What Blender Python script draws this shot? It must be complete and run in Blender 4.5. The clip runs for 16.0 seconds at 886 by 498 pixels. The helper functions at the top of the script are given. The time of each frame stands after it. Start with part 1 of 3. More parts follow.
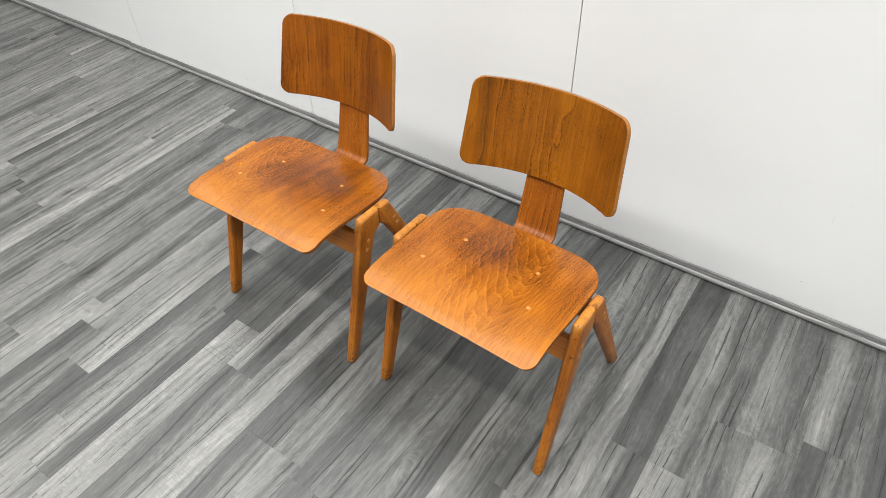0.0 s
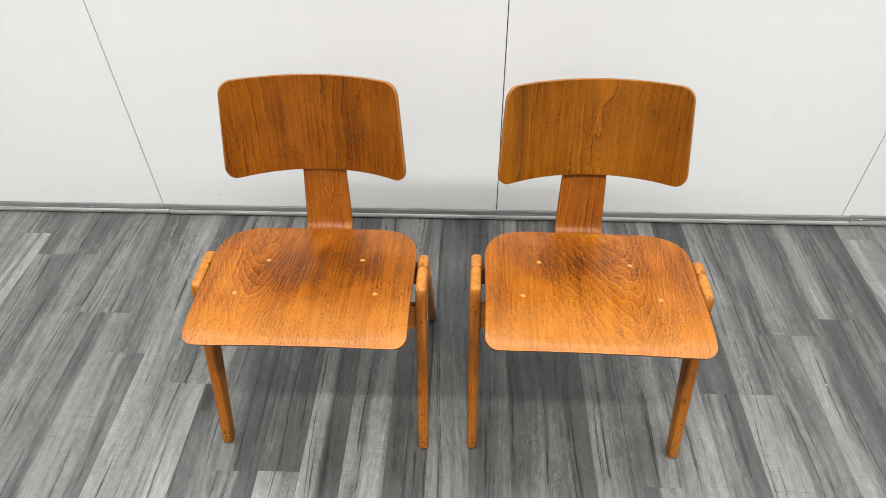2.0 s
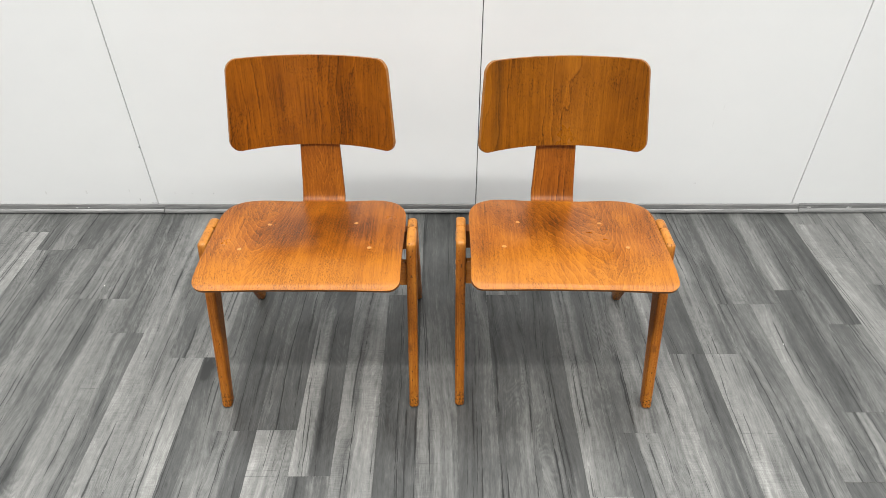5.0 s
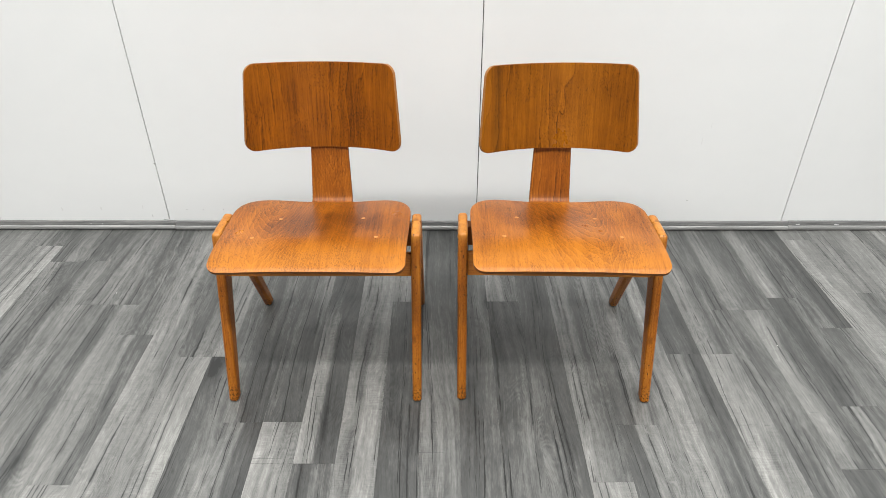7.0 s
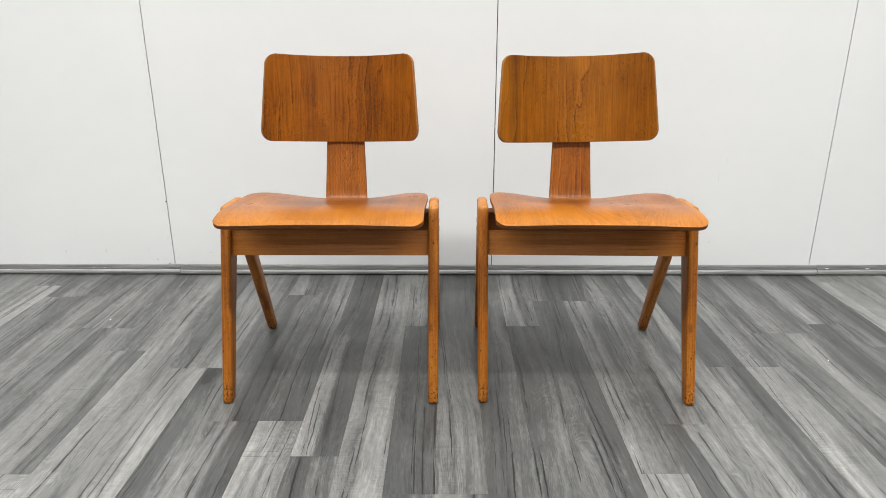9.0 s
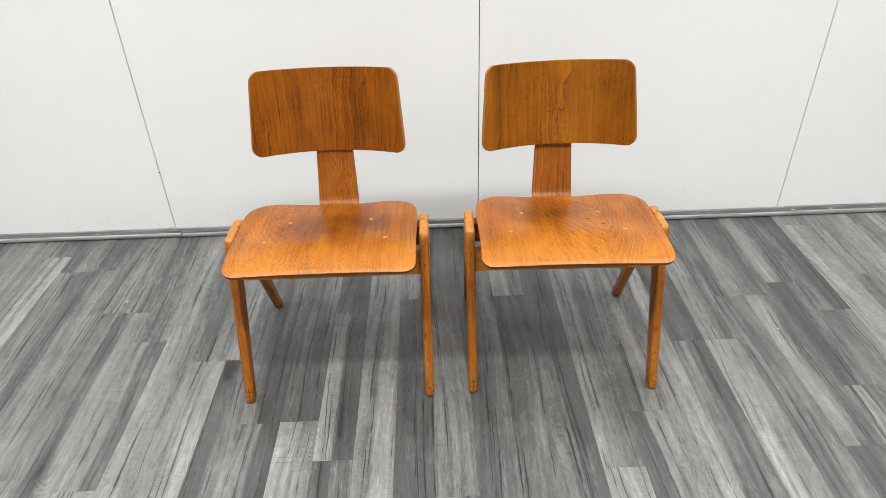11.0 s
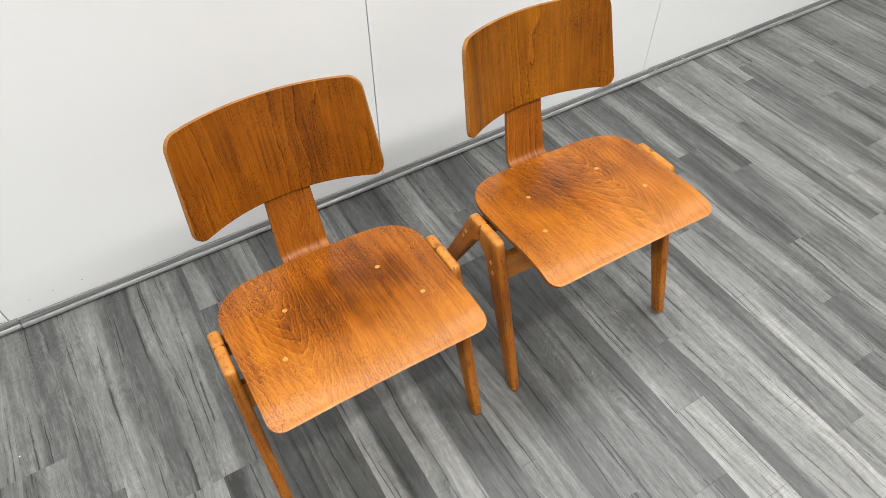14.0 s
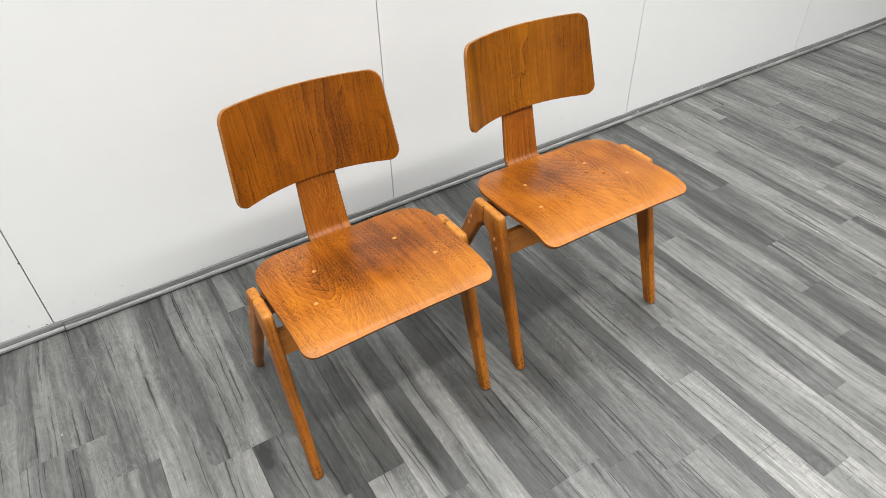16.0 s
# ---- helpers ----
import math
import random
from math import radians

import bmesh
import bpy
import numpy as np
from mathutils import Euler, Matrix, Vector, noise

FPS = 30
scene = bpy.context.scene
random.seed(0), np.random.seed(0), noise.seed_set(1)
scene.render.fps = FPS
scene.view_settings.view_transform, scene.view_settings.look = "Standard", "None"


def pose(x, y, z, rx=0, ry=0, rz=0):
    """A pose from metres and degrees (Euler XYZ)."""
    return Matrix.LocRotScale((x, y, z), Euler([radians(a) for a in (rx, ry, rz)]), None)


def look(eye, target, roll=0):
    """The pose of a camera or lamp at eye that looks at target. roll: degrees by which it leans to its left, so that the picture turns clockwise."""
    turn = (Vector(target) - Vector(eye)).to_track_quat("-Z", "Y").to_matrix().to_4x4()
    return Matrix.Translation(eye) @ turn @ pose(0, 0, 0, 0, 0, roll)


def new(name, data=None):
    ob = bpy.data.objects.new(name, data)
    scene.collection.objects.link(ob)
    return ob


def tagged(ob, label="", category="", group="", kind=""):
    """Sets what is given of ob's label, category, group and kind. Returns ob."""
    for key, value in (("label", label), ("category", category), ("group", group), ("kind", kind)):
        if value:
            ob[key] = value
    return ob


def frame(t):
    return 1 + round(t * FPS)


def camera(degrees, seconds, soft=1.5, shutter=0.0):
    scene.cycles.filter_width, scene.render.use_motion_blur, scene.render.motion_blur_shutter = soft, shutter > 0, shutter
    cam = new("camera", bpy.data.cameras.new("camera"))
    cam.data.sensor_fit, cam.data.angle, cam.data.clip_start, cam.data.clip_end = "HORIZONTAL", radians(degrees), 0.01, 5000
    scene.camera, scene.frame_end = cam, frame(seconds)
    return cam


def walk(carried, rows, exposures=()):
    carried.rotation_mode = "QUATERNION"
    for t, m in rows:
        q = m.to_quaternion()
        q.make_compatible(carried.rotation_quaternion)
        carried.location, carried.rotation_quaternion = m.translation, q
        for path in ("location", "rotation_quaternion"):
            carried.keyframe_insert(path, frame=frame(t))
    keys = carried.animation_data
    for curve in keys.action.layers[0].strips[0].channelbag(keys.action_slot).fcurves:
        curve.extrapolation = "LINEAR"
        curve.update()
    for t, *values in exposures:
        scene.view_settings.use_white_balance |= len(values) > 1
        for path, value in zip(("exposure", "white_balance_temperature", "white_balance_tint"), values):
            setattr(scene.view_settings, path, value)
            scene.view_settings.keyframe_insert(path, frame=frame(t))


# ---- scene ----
cam = camera(68.3, 16.0, soft=0.5)
PATH = [
    (0, (0.804, -0.735, 1.46), (-0.048, 0.434, 0.079), -2.0),
    (0.3, (0.687, -0.746, 1.442), (-0.117, 0.49, 0.041), -1.7),
    (0.5, (0.572, -0.761, 1.433), (-0.091, 0.528, 0.055), -3.0),
    (0.7, (0.491, -0.792, 1.434), (-0.045, 0.532, 0.057), -3.3),
    (1, (0.349, -0.87, 1.433), (-0.008, 0.537, 0.057), -2.0),
    (1.2, (0.266, -0.899, 1.433), (-0.003, 0.542, 0.065), -1.6),
    (1.5, (0.164, -0.908, 1.435), (-0.028, 0.55, 0.079), -1.0),
    (1.7, (0.083, -0.863, 1.418), (-0.036, 0.589, 0.079), -0.4),
    (2, (0.037, -0.805, 1.407), (-0.033, 0.647, 0.032), -0.8),
    (2.2, (0.034, -0.776, 1.404), (-0.002, 0.636, -0.009), -0.5),
    (2.5, (0.029, -0.768, 1.394), (0.009, 0.619, -0.047), -0.3),
    (3, (0.028, -0.766, 1.393), (0.018, 0.608, -0.059), -0.2),
    (3.5, (0.027, -0.771, 1.39), (0.021, 0.609, -0.058), -0.3),
    (4, (0.027, -0.771, 1.395), (0.015, 0.603, -0.058), -0.3),
    (4.3, (0.015, -0.814, 1.393), (0.019, 0.586, -0.033), 0.2),
    (4.5, (0.011, -0.862, 1.381), (0.014, 0.574, -0.011), -0.2),
    (4.7, (0.013, -0.951, 1.358), (0.02, 0.556, 0.044), 0.1),
    (6.8, (0.008, -1.194, 1.287), (0.014, 0.458, 0.16), 0.1),
    (7, (0.004, -1.193, 1.246), (0.013, 0.478, 0.147), 0.2),
    (7.2, (0.003, -1.213, 1.177), (0.022, 0.498, 0.143), 0.3),
    (7.5, (-0.009, -1.257, 0.999), (-0.017, 0.527, 0.094), 0.1),
    (7.7, (-0.019, -1.273, 0.922), (-0.022, 0.547, 0.083), 0.4),
    (8, (-0.019, -1.291, 0.83), (-0.031, 0.578, 0.12), -0.1),
    (8.2, (-0.029, -1.299, 0.806), (-0.027, 0.583, 0.148), 0.0),
    (8.5, (-0.029, -1.303, 0.809), (-0.033, 0.59, 0.165), 0.2),
    (9, (-0.027, -1.309, 0.805), (-0.034, 0.589, 0.174), -0.0),
    (9.2, (-0.025, -1.311, 0.806), (-0.031, 0.587, 0.175), -0.1),
    (11.3, (-0.029, -1.2, 1.332), (-0.004, 0.428, 0.171), -1.7),
    (11.5, (-0.045, -1.17, 1.359), (-0.007, 0.435, 0.167), -1.3),
    (11.7, (-0.099, -1.085, 1.378), (-0.009, 0.449, 0.127), -1.6),
    (12, (-0.195, -0.994, 1.406), (0.037, 0.469, 0.062), -3.2),
    (12.2, (-0.239, -0.928, 1.416), (0.019, 0.509, 0.055), -4.3),
    (12.5, (-0.282, -0.794, 1.411), (0.065, 0.569, -0.011), -3.7),
    (12.7, (-0.312, -0.739, 1.413), (0.076, 0.578, -0.015), -3.4),
    (13, (-0.383, -0.672, 1.413), (0.085, 0.591, -0.066), -1.6),
    (13.2, (-0.433, -0.639, 1.424), (0.065, 0.577, -0.083), -1.8),
    (13.5, (-0.48, -0.61, 1.431), (0.095, 0.555, -0.089), -1.7),
    (13.7, (-0.489, -0.607, 1.436), (0.139, 0.547, -0.078), -1.4),
    (14, (-0.503, -0.605, 1.434), (0.175, 0.535, -0.063), -0.5),
    (14.3, (-0.507, -0.6, 1.433), (0.19, 0.536, -0.062), -0.5),
    (14.5, (-0.498, -0.6, 1.441), (0.182, 0.537, -0.057), -1.1),
    (15, (-0.541, -0.625, 1.428), (0.17, 0.53, -0.042), -1.0),
    (15.2, (-0.559, -0.662, 1.42), (0.161, 0.521, -0.033), -1.7),
    (15.5, (-0.615, -0.738, 1.391), (0.145, 0.507, 0.023), -2.1),
    (15.7, (-0.651, -0.804, 1.371), (0.131, 0.485, 0.071), -1.8),
    (16, (-0.686, -0.872, 1.357), (0.1, 0.453, 0.082), -1.9),
]
walk(cam, [(t, look(eye, target, roll)) for t, eye, target, roll in PATH], [(0, -0.05), (4.7, -0.07), (7.0, -0.05), (8.0, -0.08), (9.2, -0.10), (11.3, -0.04), (12.5, -0.05), (14, -0.08), (16, -0.07)])

# ---- light ----
world = bpy.data.worlds.new("world")
scene.world = world
world.use_nodes = True
world.node_tree.nodes["Background"].inputs["Color"].default_value = (0.9, 0.95, 1.0, 1)
world.node_tree.nodes["Background"].inputs["Strength"].default_value = 0.05


def ceiling_lamp(x, y, sx, sy, watts, colour=(1.0, 0.978, 0.940)):
    """A flat lamp panel just under the ceiling, shining down."""
    data = bpy.data.lights.new("ceiling_lamp", "AREA")
    data.shape, data.size, data.size_y, data.energy, data.color = "RECTANGLE", sx, sy, watts, colour
    data.spread = radians(143)
    ob = new("ceiling_lamp", data)
    ob.matrix_world = pose(x, y, 2.66)
    return ob


# rows of tubes along the hall: over the chairs, in front of them, and further down
ceiling_lamp(0.0, 0.25, 6.6, 0.60, 69, (0.97, 0.99, 1.0))
ceiling_lamp(0.0, -1.0, 6.6, 0.12, 139)
for y in (-4.0, -6.0, -8.0):
    ceiling_lamp(0.0, y, 6.0, 0.14, 135, (0.955, 0.982, 1.0))


# ---- materials ----
class Net:
    """A small builder for shader nodes."""

    def __init__(self, name):
        self.m = bpy.data.materials.new(name)
        self.m.use_nodes = True
        self.t = self.m.node_tree
        self.bsdf = self.t.nodes["Principled BSDF"]

    def n(self, kind, **props):
        node = self.t.nodes.new(kind)
        for key, value in props.items():
            setattr(node, key, value)
        return node

    def put(self, socket, value):
        if isinstance(value, bpy.types.NodeSocket):
            self.t.links.new(value, socket)
        else:
            socket.default_value = value

    def math(self, op, a, b=0.0, c=0.0, clamp=False):
        node = self.n("ShaderNodeMath", operation=op, use_clamp=clamp)
        for i, v in enumerate((a, b, c)):
            self.put(node.inputs[i], v)
        return node.outputs[0]

    def vec(self, op, a, b):
        node = self.n("ShaderNodeVectorMath", operation=op)
        self.put(node.inputs[0], a), self.put(node.inputs[1], b)
        return node.outputs[0]

    def place(self, offset=False):
        co = self.n("ShaderNodeTexCoord").outputs["Object"]
        if offset:
            rnd = self.n("ShaderNodeObjectInfo").outputs["Random"]
            comb = self.n("ShaderNodeCombineXYZ")
            self.put(comb.inputs[0], self.math("MULTIPLY", rnd, 37.0))
            self.put(comb.inputs[1], self.math("MULTIPLY", rnd, 91.0))
            self.put(comb.inputs[2], self.math("MULTIPLY", rnd, 13.0))
            co = self.vec("ADD", co, comb.outputs[0])
        return co

    def noise(self, co, scale, detail=3.0, rough=0.55, distort=0.0):
        """Noise at scale (x, y, z), in features a metre."""
        node = self.n("ShaderNodeTexNoise")
        self.put(node.inputs["Vector"], self.vec("MULTIPLY", co, scale))
        node.inputs["Scale"].default_value = 1.0
        node.inputs["Detail"].default_value, node.inputs["Roughness"].default_value = detail, rough
        node.inputs["Distortion"].default_value = distort
        return node.outputs["Fac"]

    def step(self, value, lo, hi, out_lo=0.0, out_hi=1.0):
        node = self.n("ShaderNodeMapRange", interpolation_type="SMOOTHSTEP")
        self.put(node.inputs[0], value)
        for i, v in enumerate((lo, hi, out_lo, out_hi)):
            node.inputs[i + 1].default_value = v
        return node.outputs[0]

    def line(self, value, at, width):
        """1 on a thin contour of a noise, 0 beside it."""
        return self.step(self.math("ABSOLUTE", self.math("SUBTRACT", value, at)), 0.0, width, 1.0, 0.0)

    def ramp(self, fac, stops):
        node = self.n("ShaderNodeValToRGB")
        while len(node.color_ramp.elements) < len(stops):
            node.color_ramp.elements.new(0.5)
        for el, (pos, col) in zip(node.color_ramp.elements, stops):
            el.position, el.color = pos, (*col, 1)
        self.put(node.inputs[0], fac)
        return node.outputs[0]

    def mix(self, fac, a, b, kind="MIX"):
        node = self.n("ShaderNodeMix", data_type="RGBA", blend_type=kind)
        self.put(node.inputs[0], fac)
        self.put(node.inputs[6], a if isinstance(a, bpy.types.NodeSocket) else (*a, 1))
        self.put(node.inputs[7], b if isinstance(b, bpy.types.NodeSocket) else (*b, 1))
        return node.outputs[2]

    def bump(self, height, strength, distance=0.001):
        node = self.n("ShaderNodeBump")
        node.inputs["Strength"].default_value, node.inputs["Distance"].default_value = strength, distance
        self.put(node.inputs["Height"], height)
        self.put(self.bsdf.inputs["Normal"], node.outputs[0])

    def done(self, colour, rough, spec=0.5, coat=0.0):
        b = self.bsdf.inputs
        self.put(b["Base Color"], colour if isinstance(colour, bpy.types.NodeSocket) else (*colour, 1))
        self.put(b["Roughness"], rough)
        b["Specular IOR Level"].default_value = spec
        b["Coat Weight"].default_value, b["Coat Roughness"].default_value = coat, 0.25
        return self.m


def laminate():
    """Grey printed-wood laminate. The strip's tones are the object's colour: left and right at its end by the wall, left and right at its other end."""
    w = Net("grey_laminate")
    co = w.place(True)
    info = w.n("ShaderNodeObjectInfo")
    sep = w.n("ShaderNodeSeparateColor")
    w.put(sep.inputs[0], info.outputs["Color"])
    own = w.n("ShaderNodeSeparateXYZ")
    w.put(own.inputs[0], w.place())
    rnd = info.outputs["Random"]

    def centred(value, amount):
        return w.math("MULTIPLY", w.math("SUBTRACT", value, 0.5), amount)

    def dice(mul):
        return w.math("FRACT", w.math("MULTIPLY", rnd, mul))

    # the grain drifts along the strip and bends round the knots
    vor = w.n("ShaderNodeTexVoronoi")
    w.put(vor.inputs["Vector"], w.vec("MULTIPLY", co, (6.5, 2.0, 1)))
    vor.inputs["Scale"].default_value = 1.0
    chosen = w.n("ShaderNodeSeparateColor")
    w.put(chosen.inputs[0], vor.outputs["Color"])
    drift = centred(w.noise(co, (2.5, 1.1, 1), 1, 0.4), 0.11)
    bend = centred(w.noise(co, (10, 4, 1), 2, 0.5), 0.030)
    reach = w.math("ADD", vor.outputs["Distance"], centred(w.noise(co, (60, 22, 1), 3, 0.6), 0.10))
    swirl = w.math("MULTIPLY", w.step(reach, 0.05, 0.34, 1.0, 0.0), 0.016)
    shift = w.n("ShaderNodeCombineXYZ")
    w.put(shift.inputs[0], w.math("ADD", w.math("ADD", drift, bend), swirl))
    gr = w.vec("ADD", co, shift.outputs[0])
    ragged = w.math("ADD", w.math("MULTIPLY", drift, 0.35), w.math("ADD", w.math("MULTIPLY", bend, 0.7), centred(w.noise(co, (70, 10, 1), 4, 0.7), 0.016)))
    across = w.step(w.math("ADD", own.outputs[0], ragged), -0.007, 0.007)
    far = w.step(w.math("ADD", own.outputs[1], centred(w.noise(co, (20, 3, 1), 3, 0.6), 0.25)), -0.22, 0.22)

    def between(a, b, f):
        return w.math("ADD", w.math("MULTIPLY", a, w.math("SUBTRACT", 1.0, f)), w.math("MULTIPLY", b, f))

    tone = between(between(sep.outputs[2], info.outputs["Alpha"], across), between(sep.outputs[0], sep.outputs[1], across), far)
    light_part = w.step(tone, 0.36, 0.47)
    cloud = w.noise(gr, (20, 5, 1), 5, 0.62)
    band = w.noise(gr, (60, 1.4, 1), 4, 0.6)
    streak = w.noise(gr, (210, 5, 1), 4, 0.68)
    mottle = w.noise(gr, (130, 40, 1), 4, 0.7)
    grain = w.noise(gr, (700, 34, 1), 3, 0.72)
    wave = w.noise(gr, (15, 3.2, 1), 2, 0.5, 0.6)
    figure = w.math("MULTIPLY", w.math("SINE", w.math("MULTIPLY", wave, 150.0)), w.step(w.noise(co, (9, 4, 1), 2, 0.5), 0.50, 0.62))
    # long dark splits, each with a soft dark flank
    lines_x = w.math("ADD", own.outputs[0], w.math("ADD", w.math("ADD", w.math("MULTIPLY", drift, 0.7), w.math("MULTIPLY", bend, 0.30)), centred(w.noise(co, (40, 18, 1), 3, 0.6), 0.006)))
    crack = flank = 0.0
    for k, (mul, thin) in enumerate(((17.3, 0.0013), (41.7, 0.0010), (73.1, 0.0015), (97.9, 0.0009))):
        at = w.math("MULTIPLY", w.math("SUBTRACT", dice(mul), 0.5), 0.09)
        off = w.math("ABSOLUTE", w.math("SUBTRACT", lines_x, at))
        here = w.step(w.noise(co, (1.5 + k, 4.0 + 1.1 * k, 1), 4, 0.62), 0.45, 0.62)
        line = w.math("SUBTRACT", 1.0, w.math("DIVIDE", off, w.math("ADD", w.math("MULTIPLY", here, thin * 1.7), 0.00002)), clamp=True)
        crack = w.math("MAXIMUM", crack, w.step(line, 0.0, 0.6))
        flank = w.math("MAXIMUM", flank, w.math("MULTIPLY", w.step(off, 0.0, 0.009, 1.0, 0.0), w.step(w.noise(co, (1.5 + k, 2.6 + 1.1 * k, 1), 3, 0.6), 0.44, 0.60)))
    # fine saw marks and a few longer cuts across the paler strips
    sawn = w.math("MULTIPLY", w.step(w.noise(co, (16, 4.0, 1), 4, 0.6), 0.44, 0.54), light_part)
    saw = w.step(w.noise(co, (30, 430, 1), 2, 0.6), 0.40, 0.60, -0.5, 0.5)
    cut_y = w.math("ADD", own.outputs[1], centred(w.noise(co, (50, 2, 1), 2, 0.5), 0.004))
    cut = 0.0
    for mul in (29.3, 57.7):
        at = w.math("MULTIPLY", w.math("SUBTRACT", dice(mul), 0.5), 0.9)
        cut = w.math("MAXIMUM", cut, w.step(w.math("ABSOLUTE", w.math("SUBTRACT", cut_y, at)), 0.0004, 0.0013, 1.0, 0.0))
    cut = w.math("MULTIPLY", w.math("MULTIPLY", cut, light_part), w.step(w.noise(co, (38, 5, 1), 3, 0.6), 0.42, 0.54))
    short = w.math("MULTIPLY", w.step(w.noise(co, (34, 200, 1), 3, 0.6), 0.675, 0.70), light_part)
    is_knot = w.math("GREATER_THAN", chosen.outputs[0], 0.45)
    knot = w.math("MULTIPLY", w.step(reach, 0.05, 0.11, 1.0, 0.0), is_knot)
    halo = w.math("MULTIPLY", w.step(reach, 0.08, 0.22, 1.0, 0.0), is_knot)
    dash = w.step(w.noise(gr, (380, 15, 1), 3, 0.62), 0.61, 0.68)
    v = tone
    for value, amount in ((cloud, 0.38), (band, 0.34), (streak, 0.26), (mottle, 0.27), (grain, 0.21)):
        v = w.math("ADD", v, centred(value, amount))
    v = w.math("ADD", v, w.math("MULTIPLY", w.math("MULTIPLY", saw, sawn), 0.055))
    v = w.math("ADD", v, w.math("MULTIPLY", figure, 0.035))
    scratch = w.math("MULTIPLY", w.step(w.noise(gr, (520, 12, 1), 3, 0.6), 0.60, 0.67), w.step(w.noise(co, (18, 6, 1), 3, 0.6), 0.42, 0.58))
    v = w.math("ADD", v, w.math("MULTIPLY", scratch, 0.10))
    for value, amount in ((crack, 0.30), (flank, 0.10), (cut, 0.16), (short, 0.08), (knot, 0.24), (halo, 0.10), (dash, 0.07)):
        v = w.math("SUBTRACT", v, w.math("MULTIPLY", value, amount))
    col = w.ramp(v, [(0.0, (0.0150, 0.0157, 0.0154)), (0.28, (0.066, 0.0673, 0.0648)), (0.52, (0.174, 0.174, 0.166)), (0.78, (0.360, 0.356, 0.337)), (1.0, (0.54, 0.535, 0.51))])
    w.bump(w.math("SUBTRACT", grain, w.math("MULTIPLY", crack, 1.5)), 0.10, 0.0006)
    return w.done(col, w.math("ADD", 0.31, w.math("MULTIPLY", mottle, 0.16)), 0.5)


def wood(name, axes, figure, base, dark, light, stain=None, fleck=0.5, gloss=0.23, edge_band=False, seed=0.0, strength=0.5, nicks=0.25, shear=0.0, thick=1.0, front_wear_light=0.0, spec=0.32):
    """Lacquered beech. axes: which coordinates run across and along the grain. figure: growth lines, either nested tongues
    ("tongues", centre across, tip along, bend of the left arm, bend of the right arm, lines a metre at the tip) or lines that
    run along the board ("lines", lines a metre, how far they wander). stain: centre, half-widths and depth of a dark worn patch."""
    w = Net(name)
    sep = w.n("ShaderNodeSeparateXYZ")
    w.put(sep.inputs[0], w.place())
    a, b = sep.outputs[axes[0]], sep.outputs[axes[1]]
    c = w.math("MULTIPLY", sep.outputs[3 - axes[0] - axes[1]], thick)
    if shear:
        a = w.math("SUBTRACT", a, w.math("MULTIPLY", b, shear))
    comb = w.n("ShaderNodeCombineXYZ")
    w.put(comb.inputs[0], w.math("ADD", a, seed)), w.put(comb.inputs[1], b), w.put(comb.inputs[2], c)
    co = comb.outputs[0]

    def centred(value, amount):
        return w.math("MULTIPLY", w.math("SUBTRACT", value, 0.5), amount)

    cloud = w.noise(co, (8, 7, 5), 4, 0.6)
    jag = w.math("ADD", centred(w.noise(co, (55, 22, 9), 3, 0.6), 1.0), centred(w.noise(co, (260, 60, 30), 2, 0.6), 0.35))
    if figure[0] == "tongues":
        _, ca, tip, left, right, count = figure
        da = w.math("ADD", w.math("SUBTRACT", a, ca), centred(w.noise(co, (9, 6, 2), 2, 0.5), 0.05))
        la, ra = w.math("MINIMUM", da, 0.0), w.math("MAXIMUM", da, 0.0)
        arms = w.math("ADD", w.math("MULTIPLY", w.math("POWER", w.math("ABSOLUTE", la), 1.35), left), w.math("MULTIPLY", w.math("POWER", ra, 1.35), right))
        level = w.math("MULTIPLY", w.math("SUBTRACT", w.math("SUBTRACT", b, tip), arms), count)
        shown = w.step(w.math("ABSOLUTE", w.math("ADD", da, 0.02)), 0.06, 0.19, 1.0, 0.25)
        dark_side, dark_wide, pale_side = 0.15, 0.30, 0.34
    else:
        _, count, wander = figure
        level = w.math("MULTIPLY", w.math("ADD", a, centred(w.noise(co, (9, 3.2, 2), 2, 0.5), wander)), count)
        shown = w.step(w.noise(co, (9, 2, 3), 2), 0.44, 0.58)
        jag = w.math("ADD", centred(w.noise(co, (36, 9, 9), 3, 0.6), 0.9), centred(w.noise(co, (260, 40, 30), 2, 0.6), 0.12))
        dark_side, dark_wide, pale_side = 0.30, 0.13, 0.16
    level = w.math("ADD", level, jag)
    ring = w.math("FRACT", level)
    shown = w.math("MULTIPLY", shown, w.step(w.noise(co, (24, 9, 4), 3, 0.6), 0.30, 0.50, 0.35, 1.0))
    rim = w.math("MULTIPLY", w.math("MULTIPLY", w.step(ring, 0.80, 0.90), w.step(ring, 0.93, 0.99, 1.0, 0.0)), shown)
    late = w.math("MULTIPLY", w.math("MULTIPLY", w.step(ring, 0.0, 0.03), w.step(ring, 0.03, dark_wide, 1.0, 0.0)), shown)
    slow = w.math("MULTIPLY", w.math("SUBTRACT", 0.5, ring), shown)
    fibre = w.noise(co, (620, 10, 40), 5, 0.68)
    lines = w.noise(co, (190, 3.0, 12), 4, 0.62, 0.5)
    hair = w.math("MULTIPLY", w.step(w.noise(co, (330, 4.5, 20), 3, 0.6), 0.58, 0.66), w.step(w.noise(co, (16, 5, 4), 3, 0.6), 0.40, 0.60))
    broad = w.noise(co, (26, 2.0, 4), 3, 0.55)
    speck = w.math("SUBTRACT", w.noise(co, (820, 230, 80), 3, 0.75), 0.5)
